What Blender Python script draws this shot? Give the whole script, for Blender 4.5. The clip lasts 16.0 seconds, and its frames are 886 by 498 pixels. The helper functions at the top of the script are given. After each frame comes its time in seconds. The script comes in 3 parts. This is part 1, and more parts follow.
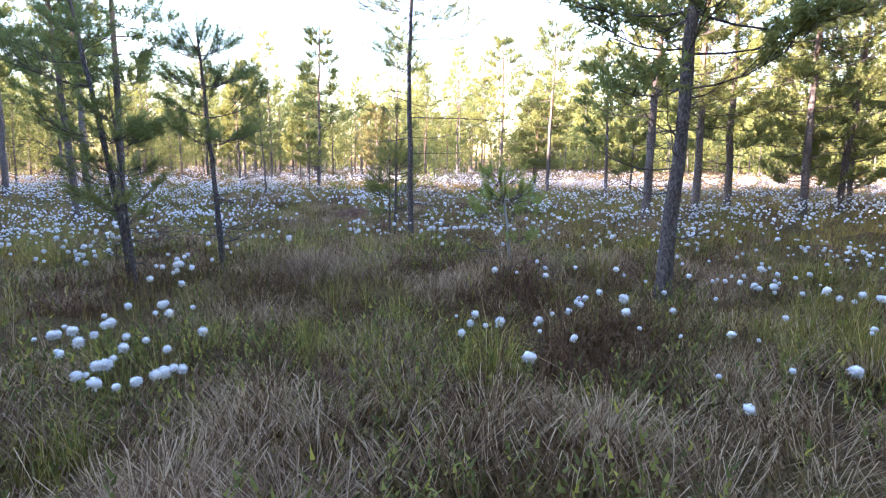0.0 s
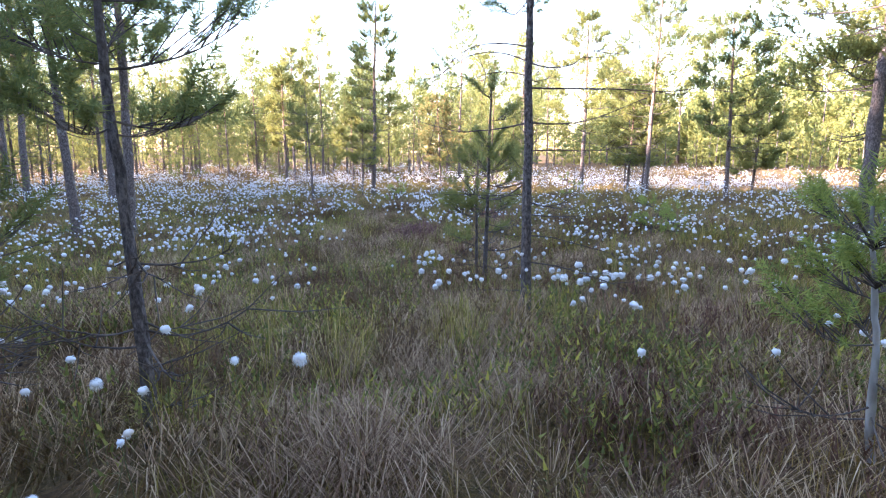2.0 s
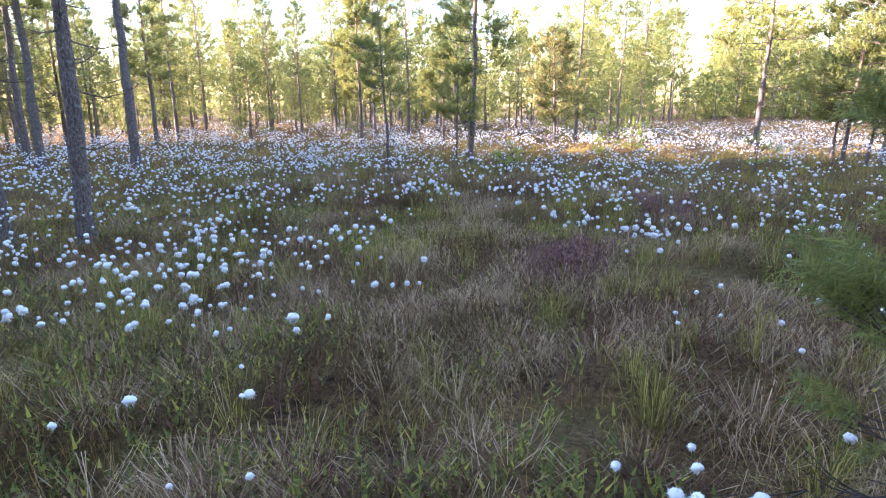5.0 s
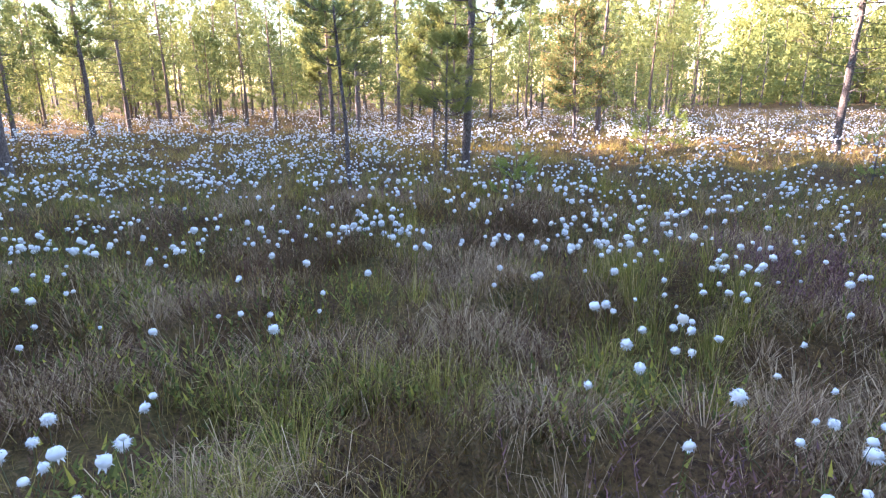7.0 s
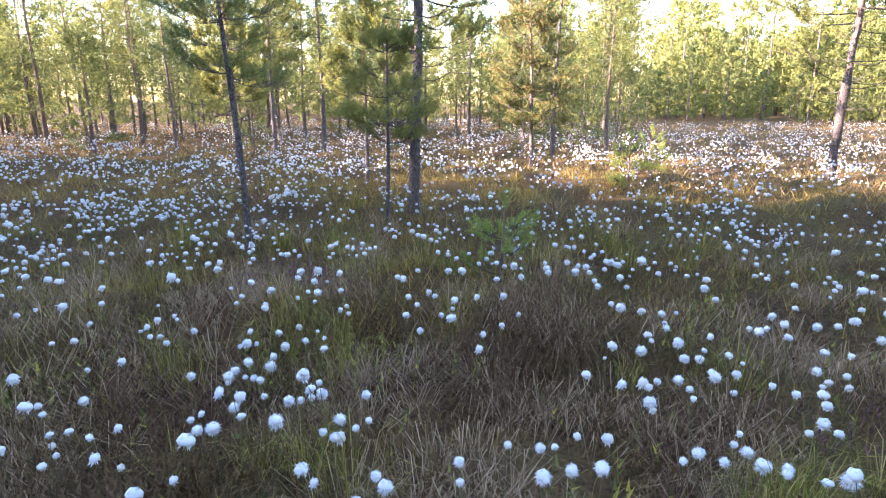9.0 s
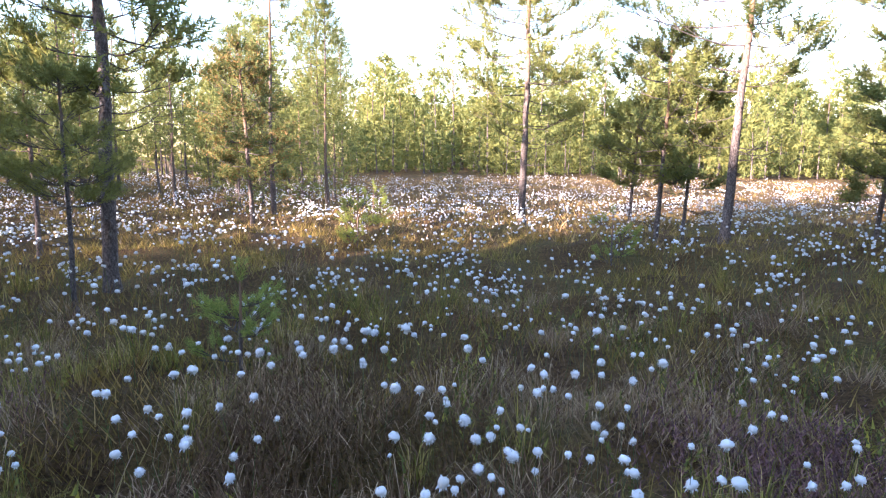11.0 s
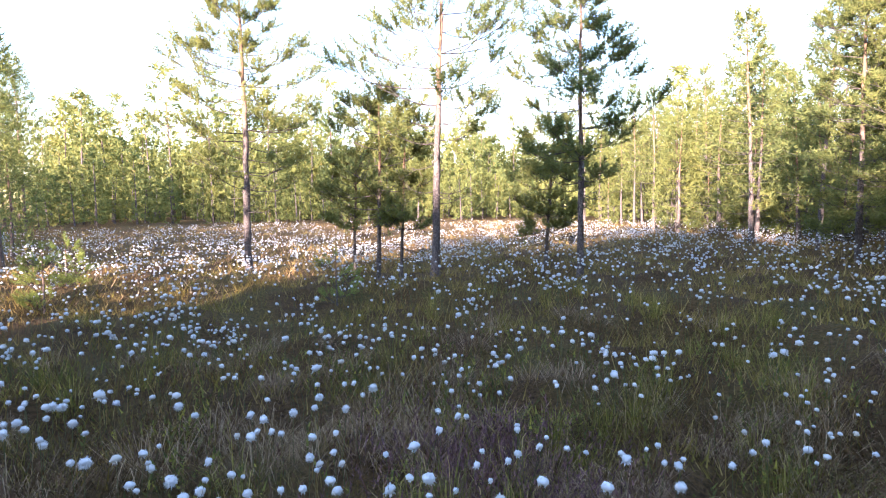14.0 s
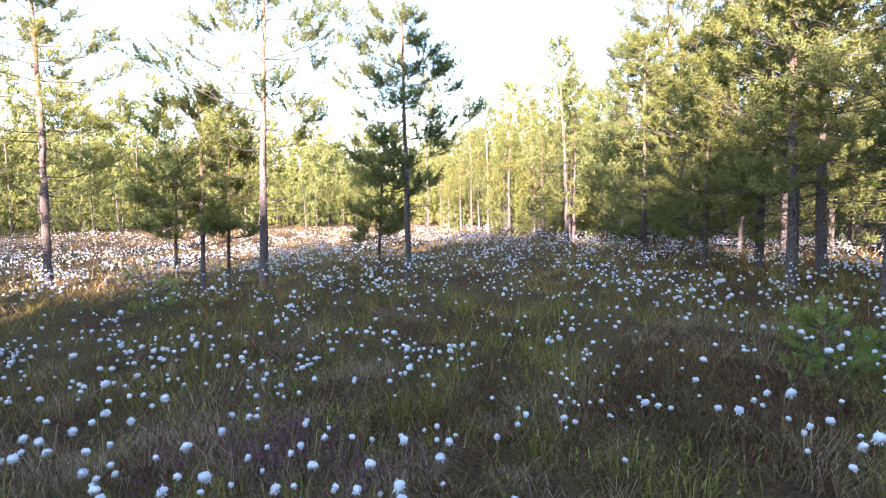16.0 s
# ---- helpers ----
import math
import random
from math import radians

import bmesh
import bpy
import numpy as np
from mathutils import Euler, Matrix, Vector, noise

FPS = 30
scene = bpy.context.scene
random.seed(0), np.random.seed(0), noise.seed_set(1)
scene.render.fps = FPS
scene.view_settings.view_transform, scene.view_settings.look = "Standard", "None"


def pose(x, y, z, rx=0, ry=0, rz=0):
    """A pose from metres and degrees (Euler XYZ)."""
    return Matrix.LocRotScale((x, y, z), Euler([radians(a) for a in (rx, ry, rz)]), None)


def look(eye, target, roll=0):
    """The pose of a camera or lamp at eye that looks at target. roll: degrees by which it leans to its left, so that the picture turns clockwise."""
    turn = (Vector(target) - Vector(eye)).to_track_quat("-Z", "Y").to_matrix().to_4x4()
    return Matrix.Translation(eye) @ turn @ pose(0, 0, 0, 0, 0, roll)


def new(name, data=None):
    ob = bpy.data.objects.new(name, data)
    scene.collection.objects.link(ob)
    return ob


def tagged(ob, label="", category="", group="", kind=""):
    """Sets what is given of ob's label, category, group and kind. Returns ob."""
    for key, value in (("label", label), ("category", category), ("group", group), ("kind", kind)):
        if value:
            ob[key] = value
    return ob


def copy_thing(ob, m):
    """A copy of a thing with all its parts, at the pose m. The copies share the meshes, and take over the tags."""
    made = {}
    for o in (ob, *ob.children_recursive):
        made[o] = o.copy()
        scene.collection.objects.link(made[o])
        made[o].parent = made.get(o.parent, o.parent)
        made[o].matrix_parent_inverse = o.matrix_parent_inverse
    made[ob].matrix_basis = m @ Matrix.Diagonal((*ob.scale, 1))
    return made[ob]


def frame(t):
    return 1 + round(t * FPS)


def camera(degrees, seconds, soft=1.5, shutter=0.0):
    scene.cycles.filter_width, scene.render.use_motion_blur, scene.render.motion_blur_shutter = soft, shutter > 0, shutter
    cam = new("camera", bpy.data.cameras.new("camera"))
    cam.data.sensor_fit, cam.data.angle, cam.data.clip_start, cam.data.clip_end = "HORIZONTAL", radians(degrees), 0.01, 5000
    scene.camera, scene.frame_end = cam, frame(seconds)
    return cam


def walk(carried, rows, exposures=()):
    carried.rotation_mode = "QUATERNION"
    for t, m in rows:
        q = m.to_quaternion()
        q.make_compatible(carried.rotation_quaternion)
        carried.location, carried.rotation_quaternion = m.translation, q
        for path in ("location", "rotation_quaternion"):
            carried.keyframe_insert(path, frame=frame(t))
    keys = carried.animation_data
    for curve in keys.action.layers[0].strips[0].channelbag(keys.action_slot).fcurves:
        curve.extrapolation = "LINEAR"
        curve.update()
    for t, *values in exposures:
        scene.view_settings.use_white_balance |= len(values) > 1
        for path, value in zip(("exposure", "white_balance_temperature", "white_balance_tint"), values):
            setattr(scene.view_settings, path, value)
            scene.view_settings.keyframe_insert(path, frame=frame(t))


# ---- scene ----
cam = camera(75.8, 16.0, soft=1.15)
PATH = [
    (0, (1.612, 5.566, 1.311), (1.817, 7.53, 0.994), 0.7),
    (0.5, (1.392, 6.295, 1.343), (1.456, 8.268, 1.025), 0.3),
    (1, (1.324, 7.019, 1.412), (1.343, 8.993, 1.092), 0.1),
    (1.5, (1.289, 7.821, 1.375), (1.308, 9.795, 1.051), 0.2),
    (2, (1.284, 8.599, 1.342), (1.303, 10.571, 1.007), 0.3),
    (2.5, (1.322, 9.505, 1.293), (1.34, 11.473, 0.934), 0.2),
    (3, (1.294, 10.379, 1.272), (1.292, 12.346, 0.908), 0.3),
    (3.5, (1.157, 11.104, 1.255), (1.083, 13.069, 0.892), 0.3),
    (4, (0.972, 11.834, 1.227), (0.777, 13.786, 0.84), 0.4),
    (4.2, (0.891, 12.057, 1.234), (0.651, 13.999, 0.822), 0.7),
    (6.3, (0.469, 15.087, 1.357), (0.166, 16.992, 0.828), -0.3),
    (6.5, (0.507, 15.477, 1.327), (0.205, 17.382, 0.798), -0.1),
    (7, (0.493, 16.299, 1.274), (0.185, 18.202, 0.742), -0.1),
    (7.5, (0.321, 17.074, 1.317), (0.01, 18.973, 0.772), 0.0),
    (8, (0.145, 17.84, 1.325), (-0.17, 19.738, 0.776), 0.1),
    (8.5, (0.04, 18.327, 1.371), (-0.239, 20.236, 0.843), 0.1),
    (9, (-0.008, 18.661, 1.367), (-0.079, 20.596, 0.868), 0.2),
    (9.5, (0.031, 19.006, 1.339), (0.22, 20.94, 0.864), -0.1),
    (10, (-0.014, 19.178, 1.342), (0.415, 21.081, 0.9), -0.1),
    (10.2, (-0.048, 19.211, 1.358), (0.482, 21.094, 0.944), 0.2),
    (12.3, (-0.085, 19.09, 1.373), (1.139, 20.661, 1.181), -0.3),
    (12.5, (-0.072, 19.077, 1.368), (1.199, 20.611, 1.189), -0.5),
    (13, (-0.062, 19.027, 1.373), (1.322, 20.462, 1.211), -0.5),
    (13.5, (-0.055, 18.998, 1.368), (1.428, 20.332, 1.214), -0.5),
    (14, (-0.05, 18.965, 1.364), (1.521, 20.194, 1.214), -0.5),
    (14.5, (-0.048, 18.947, 1.361), (1.606, 20.063, 1.215), -0.5),
    (15, (-0.058, 18.91, 1.364), (1.663, 19.92, 1.22), -0.6),
    (15.5, (-0.08, 18.811, 1.367), (1.697, 19.718, 1.229), -0.6),
    (16, (-0.08, 18.563, 1.371), (1.757, 19.343, 1.237), -0.7),
]
walk(cam, [(t, look(eye, target, roll)) for t, eye, target, roll in PATH],
     [(0, 3.65, 5650, 33), (4, 3.55, 5650, 33), (6, 3.5, 5600, 32), (10, 3.2, 5700, 32), (12.3, 2.7, 5600, 29), (16, 2.9, 5600, 30)])

# ---- sun, sky ----
SUN_TRAVEL = Vector((0.953, 0.200, -0.230)).normalized()
sun_data = bpy.data.lights.new("sun", "SUN")
sun_data.energy, sun_data.angle, sun_data.color = 5.0, radians(0.6), (1.0, 0.83, 0.62)
sun = new("sun", sun_data)
sun.matrix_world = look((-60, 0, 30), Vector((-60, 0, 30)) + SUN_TRAVEL)
world = bpy.data.worlds.new("sky")
scene.world = world
world.use_nodes = True
wt = world.node_tree
sky = wt.nodes.new("ShaderNodeTexSky")
sky.sky_type, sky.sun_disc = "NISHITA", False
sky.sun_elevation = math.asin(-SUN_TRAVEL.z)
sky.sun_rotation = math.atan2(-SUN_TRAVEL.x, -SUN_TRAVEL.y)
sky.air_density, sky.dust_density, sky.ozone_density = 1.4, 0.3, 2.0
wt.nodes["Background"].inputs[1].default_value = 0.105
wt.links.new(sky.outputs[0], wt.nodes["Background"].inputs[0])

RNG = np.random.default_rng(7)

# ---- materials ----


def material(name, rough=0.9):
    m = bpy.data.materials.new(name)
    m.use_nodes = True
    t = m.node_tree
    b = t.nodes["Principled BSDF"]
    b.inputs["Roughness"].default_value = rough
    b.inputs["Specular IOR Level"].default_value = 0.2
    return m, t, b


def ramp(t, stops, source):
    r = t.nodes.new("ShaderNodeValToRGB")
    e = r.color_ramp.elements
    while len(e) < len(stops):
        e.new(0.5)
    for k, (p, c) in enumerate(stops):
        e[k].position, e[k].color = p, (*c, 1)
    t.links.new(source, r.inputs[0])
    return r.outputs[0]


def noise_node(t, scale, vec=None, detail=4, stretch=None, rough=0.55):
    n = t.nodes.new("ShaderNodeTexNoise")
    n.inputs["Scale"].default_value, n.inputs["Detail"].default_value = scale, detail
    n.inputs["Roughness"].default_value = rough
    if vec is None:
        vec = t.nodes.new("ShaderNodeTexCoord").outputs["Object"]
    if stretch:
        mp = t.nodes.new("ShaderNodeMapping")
        mp.inputs["Scale"].default_value = stretch
        t.links.new(vec, mp.inputs[0])
        vec = mp.outputs[0]
    t.links.new(vec, n.inputs["Vector"])
    return n.outputs["Fac"]


def mix(t, fac, a, b, mode="MIX"):
    m = t.nodes.new("ShaderNodeMix")
    m.data_type, m.blend_type = "RGBA", mode
    for k, v in ((0, fac), (6, a), (7, b)):
        if isinstance(v, (int, float)):
            m.inputs[k].default_value = v
        elif isinstance(v, tuple):
            m.inputs[k].default_value = (*v, 1)
        else:
            t.links.new(v, m.inputs[k])
    return m.outputs[2]


def math_node(t, op, a, b=0.5):
    m = t.nodes.new("ShaderNodeMath")
    m.operation = op
    for k, v in ((0, a), (1, b)):
        if isinstance(v, (int, float)):
            m.inputs[k].default_value = v
        else:
            t.links.new(v, m.inputs[k])
    return m.outputs[0]


def bump(t, b, height, strength, distance):
    n = t.nodes.new("ShaderNodeBump")
    n.inputs["Strength"].default_value, n.inputs["Distance"].default_value = strength, distance
    t.links.new(height, n.inputs["Height"])
    t.links.new(n.outputs[0], b.inputs["Normal"])


def leafy(name, stops, patch_stops=None, patch_scale=0.5, translucent=0.35, patch_mix=0.5):
    """Thin leaf, blade or needle: colour by piece, tinted by patches of the place, part of the light goes through."""
    m, t, b = material(name, 0.75)
    g = t.nodes.new("ShaderNodeNewGeometry")
    col = ramp(t, stops, g.outputs["Random Per Island"])
    if patch_stops:
        n = noise_node(t, patch_scale, g.outputs["Position"], 3)
        col = mix(t, patch_mix, col, ramp(t, patch_stops, n))
    t.links.new(col, b.inputs["Base Color"])
    tr = t.nodes.new("ShaderNodeBsdfTranslucent")
    t.links.new(col, tr.inputs[0])
    mx = t.nodes.new("ShaderNodeMixShader")
    mx.inputs[0].default_value = translucent
    t.links.new(b.outputs[0], mx.inputs[1])
    t.links.new(tr.outputs[0], mx.inputs[2])
    t.links.new(mx.outputs[0], t.nodes["Material Output"].inputs[0])
    return m


def bark_material(name, low, high, orange, orange_at):
    m, t, b = material(name, 0.95)
    tc = t.nodes.new("ShaderNodeTexCoord")
    flakes = noise_node(t, 60, tc.outputs["Object"], 6, (1, 1, 0.5), 0.75)
    base = ramp(t, [(0.40, low), (0.49, tuple((a + b) * 0.4 for a, b in zip(low, high))), (0.60, high)], flakes)
    sep = t.nodes.new("ShaderNodeSeparateXYZ")
    t.links.new(tc.outputs["Generated"], sep.inputs[0])
    wob = math_node(t, "ADD", sep.outputs[2], math_node(t, "MULTIPLY", noise_node(t, 5, tc.outputs["Object"]), 0.25))
    k = ramp(t, [(orange_at, (0, 0, 0)), (min(orange_at + 0.22, 1), (1, 1, 1))], wob)
    top = mix(t, flakes, tuple(c * 0.45 for c in orange), orange)
    col = mix(t, k, base, top)
    lichen = ramp(t, [(0.62, (0, 0, 0)), (0.70, (1, 1, 1))], noise_node(t, 9, tc.outputs["Object"], 4))
    col = mix(t, math_node(t, "MULTIPLY", lichen, 0.5), col, (0.33, 0.34, 0.30))
    t.links.new(col, b.inputs["Base Color"])
    bump(t, b, flakes, 0.9, 0.012)
    return m


BARK = bark_material("pine_bark", (0.070, 0.052, 0.044), (0.235, 0.185, 0.158), (0.36, 0.215, 0.13), 0.55)
BARK_GREY = bark_material("young_pine_bark", (0.055, 0.043, 0.038), (0.20, 0.165, 0.145), (0.22, 0.16, 0.12), 0.8)
BARK_RED = bark_material("red_pine_bark", (0.09, 0.06, 0.045), (0.25, 0.19, 0.15), (0.30, 0.20, 0.14), 0.35)
TWIG, _t, _b = material("twig_bark", 0.95)
_t.links.new(ramp(_t, [(0.3, (0.045, 0.034, 0.028)), (0.7, (0.17, 0.135, 0.11))], noise_node(_t, 14)), _b.inputs["Base Color"])
GREY_WOOD, _t, _b = material("weathered_wood", 0.9)
_t.links.new(ramp(_t, [(0.3, (0.14, 0.12, 0.10)), (0.7, (0.46, 0.43, 0.39))], noise_node(_t, 22, None, 5, (1, 1, 0.3))), _b.inputs["Base Color"])
NEEDLE = leafy("pine_needles", [(0.0, (0.120, 0.145, 0.048)), (0.5, (0.211, 0.231, 0.062)), (0.92, (0.313, 0.312, 0.076)), (1.0, (0.388, 0.259, 0.091))],
               [(0.35, (0.131, 0.167, 0.062)), (0.7, (0.303, 0.275, 0.068))], 0.25, 0.46)
NEEDLE_YOUNG = leafy("young_pine_needles", [(0.0, (0.172, 0.221, 0.055)), (0.6, (0.297, 0.345, 0.076)), (1.0, (0.434, 0.431, 0.095))], None, 0.5, 0.42)
NEEDLE_BROWN = leafy("browned_pine_needles", [(0.0, (0.114, 0.150, 0.050)), (0.6, (0.216, 0.216, 0.060)), (0.82, (0.285, 0.226, 0.076)), (1.0, (0.479, 0.237, 0.091))], None, 0.5, 0.4)
COTTON, _t, _b = material("cotton_tuft", 1.0)
_g = _t.nodes.new("ShaderNodeNewGeometry")
_t.links.new(ramp(_t, [(0, (0.64, 0.63, 0.61)), (0.85, (0.79, 0.78, 0.76)), (1.0, (0.62, 0.55, 0.44))], _g.outputs["Random Per Island"]), _b.inputs["Base Color"])
_b.inputs["Subsurface Weight"].default_value = 0.0
STEM = leafy("cotton_stem", [(0, (0.10, 0.13, 0.04)), (1, (0.22, 0.20, 0.09))], None)
GRASS = leafy("sedge_blades", [(0.0, (0.120, 0.105, 0.018)), (0.4, (0.250, 0.191, 0.041)), (0.6, (0.420, 0.300, 0.081)), (0.8, (0.640, 0.455, 0.178)), (1.0, (0.300, 0.164, 0.048))],
              [(0.38, (0.360, 0.205, 0.056)), (0.50, (0.300, 0.218, 0.044)), (0.64, (0.200, 0.187, 0.031))], 0.8, 0.35, 0.4)
STRAW = leafy("dry_sedge", [(0.0, (0.075, 0.036, 0.018)), (0.3, (0.220, 0.127, 0.064)), (0.7, (0.470, 0.309, 0.159)), (1.0, (0.780, 0.564, 0.318))],
              [(0.4, (0.200, 0.105, 0.058)), (0.62, (0.360, 0.232, 0.107))], 0.9, 0.25, 0.35)
GREEN = leafy("green_sedge", [(0.0, (0.130, 0.127, 0.022)), (0.55, (0.270, 0.241, 0.044)), (0.8, (0.430, 0.337, 0.074)), (1.0, (0.660, 0.464, 0.178))], None, 0.5, 0.4)
HEATH = leafy("heather_sprigs", [(0.0, (0.050, 0.033, 0.015)), (0.4, (0.115, 0.060, 0.025)), (0.7, (0.185, 0.084, 0.046)), (1.0, (0.200, 0.150, 0.037))],
              [(0.35, (0.150, 0.064, 0.047)), (0.6, (0.125, 0.086, 0.027))], 0.6, 0.2)
PURPLE = leafy("purple_heather", [(0.0, (0.075, 0.041, 0.037)), (0.5, (0.200, 0.096, 0.089)), (0.85, (0.310, 0.159, 0.137)), (1.0, (0.300, 0.200, 0.074))], None, 0.5, 0.2)
SHRUB = leafy("dwarf_shrub_leaves", [(0.0, (0.090, 0.096, 0.026)), (0.5, (0.180, 0.182, 0.041)), (0.85, (0.310, 0.282, 0.056)), (1.0, (0.480, 0.391, 0.059))], None, 0.5, 0.4)

PEAT, _t, _b = material("bog_ground", 1.0)
_p = _t.nodes.new("ShaderNodeNewGeometry").outputs["Position"]
_a = ramp(_t, [(0.32, (0.028, 0.015, 0.008)), (0.44, (0.095, 0.046, 0.018)), (0.54, (0.150, 0.098, 0.027)), (0.68, (0.095, 0.096, 0.019))], noise_node(_t, 1.1, _p, 5))
_c = ramp(_t, [(0.38, (0.026, 0.015, 0.007)), (0.64, (0.290, 0.168, 0.056))], noise_node(_t, 30, _p, 6, None, 0.75))
_t.links.new(mix(_t, 0.55, _a, _c), _b.inputs["Base Color"])
bump(_t, _b, noise_node(_t, 36, _p, 6, None, 0.75), 1.0, 0.06)

# ---- mesh helpers ----


def mesh_np(name, verts, faces, mats, slots=None):
    """A mesh from arrays: verts (n, 3), faces a list of (m, 3) or (m, 4) index arrays."""
    me = bpy.data.meshes.new(name)
    faces = [np.asarray(f, dtype=np.int32) for f in faces if len(f)]
    verts = np.asarray(verts, dtype=np.float32)
    me.vertices.add(len(verts))
    me.vertices.foreach_set("co", verts.ravel())
    loops = np.concatenate([f.ravel() for f in faces])
    sizes = np.concatenate([np.full(len(f), f.shape[1], dtype=np.int32) for f in faces])
    me.loops.add(len(loops))
    me.loops.foreach_set("vertex_index", loops)
    me.polygons.add(len(sizes))
    me.polygons.foreach_set("loop_start", np.concatenate([[0], np.cumsum(sizes)[:-1]]).astype(np.int32))
    if slots is not None:
        me.polygons.foreach_set("material_index", np.asarray(slots, dtype=np.int32))
    for m in mats if isinstance(mats, (list, tuple)) else [mats]:
        me.materials.append(m)
    me.update(calc_edges=True)
    return me


def part(name, me, parent, label=""):
    ob = new(name, me)
    ob.parent = parent
    return tagged(ob, label=label)


def tubes(lines, radii, sides):
    """Tapered tubes round polylines: lines (n, k, 3), radii (n, k)."""
    lines = np.asarray(lines, float)
    n, k, _ = lines.shape
    tan = np.gradient(lines, axis=1)
    tan /= np.linalg.norm(tan, axis=2, keepdims=True) + 1e-9
    ref = np.where(np.abs(tan[:, :1, 2:3]) > 0.8, np.array([[[1.0, 0, 0]]]), np.array([[[0, 0, 1.0]]]))
    u = np.cross(tan, np.broadcast_to(ref, tan.shape))
    u /= np.linalg.norm(u, axis=2, keepdims=True) + 1e-9
    w = np.cross(tan, u)
    a = np.arange(sides) * 2 * np.pi / sides
    ring = u[:, :, None] * np.cos(a)[:, None] + w[:, :, None] * np.sin(a)[:, None]
    v = lines[:, :, None] + ring * np.asarray(radii)[:, :, None, None]
    idx = np.arange(n * k * sides).reshape(n, k, sides)
    nxt = np.roll(idx, -1, axis=2)
    f = np.stack([idx[:, :-1], nxt[:, :-1], nxt[:, 1:], idx[:, 1:]], axis=-1).reshape(-1, 4)
    return v.reshape(-1, 3), f


def tuft(n, axis_len, needle, width, rng):
    """A shoot of needles along +x: thin triangles that point out and forwards."""
    s = np.linspace(0.05, 1.0, n)
    a = np.arange(n) * 2.4 + rng.uniform(0, 0.6, n)
    fwd = rng.uniform(0.3, 0.85, n)
    out = np.stack([fwd, np.cos(a) * np.sqrt(1 - fwd**2), np.sin(a) * np.sqrt(1 - fwd**2)], 1)
    root = np.stack([s * axis_len, 0 * s, 0 * s], 1)
    side = np.cross(out, rng.normal(size=(n, 3)))
    side /= np.linalg.norm(side, axis=1, keepdims=True)
    length = needle * rng.uniform(0.8, 1.15, n)[:, None]
    return np.stack([root - side * width / 2, root + side * width / 2, root + out * length], 1)


def place_tufts(template, at, axis, size, rng):
    """Copies of a shoot (n, 3, 3) at points, along axes."""
    axis = axis / (np.linalg.norm(axis, axis=1, keepdims=True) + 1e-9)
    w = np.cross(axis, rng.normal(size=axis.shape))
    w /= np.linalg.norm(w, axis=1, keepdims=True) + 1e-9
    m = np.stack([axis, w, np.cross(axis, w)], 1)
    v = np.einsum("vk,pki->pvi", template.reshape(-1, 3), m)
    v = v * size[:, None, None] + at[:, None]
    v = v.reshape(-1, 3)
    return v, np.arange(len(v)).reshape(-1, 3)


def bend(n, k, root, way, length, droop, rise, wobble, rng):
    """n branch lines of k points from roots along ways; they sag, then rise to the tip."""
    s = np.linspace(0, 1, k)[None, :, None]
    L = length[:, None, None]
    p = root[:, None] + way[:, None] * s * L
    p[..., 2] += (L * (rise[:, None, None] * s**2.2 - droop[:, None, None] * np.sin(s * np.pi) * 0.5))[..., 0]
    jog = np.cumsum(rng.normal(size=(n, k, 3)), axis=1) * wobble * L / k
    return p + jog * s


DETAIL = {  # needles a shoot, shoot length, needle length, needle width, trunk sides, limb points, limb sides
    "near": (60, 0.19, 0.060, 0.0058, 12, 7, 5),
    "mid": (19, 0.22, 0.082, 0.0215, 9, 5, 3),
    "far": (9, 0.34, 0.17, 0.050, 6, 3, 3),
    "dist": (7, 0.5, 0.36, 0.145, 4, 3, 3),
    "shade": (3, 0.6, 0.6, 0.40, 4, 3, 3),
}


ARRAYS = {}


def dead_limb(root, q, thick, way, rng):
    """A bare limb round one line of points, with short side twigs."""
    k = q.shape[1]
    v0, f0 = tubes(q, np.linspace(thick, thick * 0.26, k)[None], 5)
    vs, fs = [v0], [f0]
    for j in rng.integers(k // 3, k - 1, 5):
        w2 = way * 0.6 + rng.normal(size=3) * 0.5
        v1, f1 = tubes(np.stack([q[0, j], q[0, j] + w2 * 0.1, q[0, j] + w2 * 0.2 + np.array((0, 0, 0.03))])[None], np.array([[0.0035, 0.0025, 0.0012]]), 3)
        fs.append(f1 + sum(len(x) for x in vs))
        vs.append(v1)
    part("dead_branch", mesh_np("dead_branch", np.concatenate(vs), fs, TWIG), root)


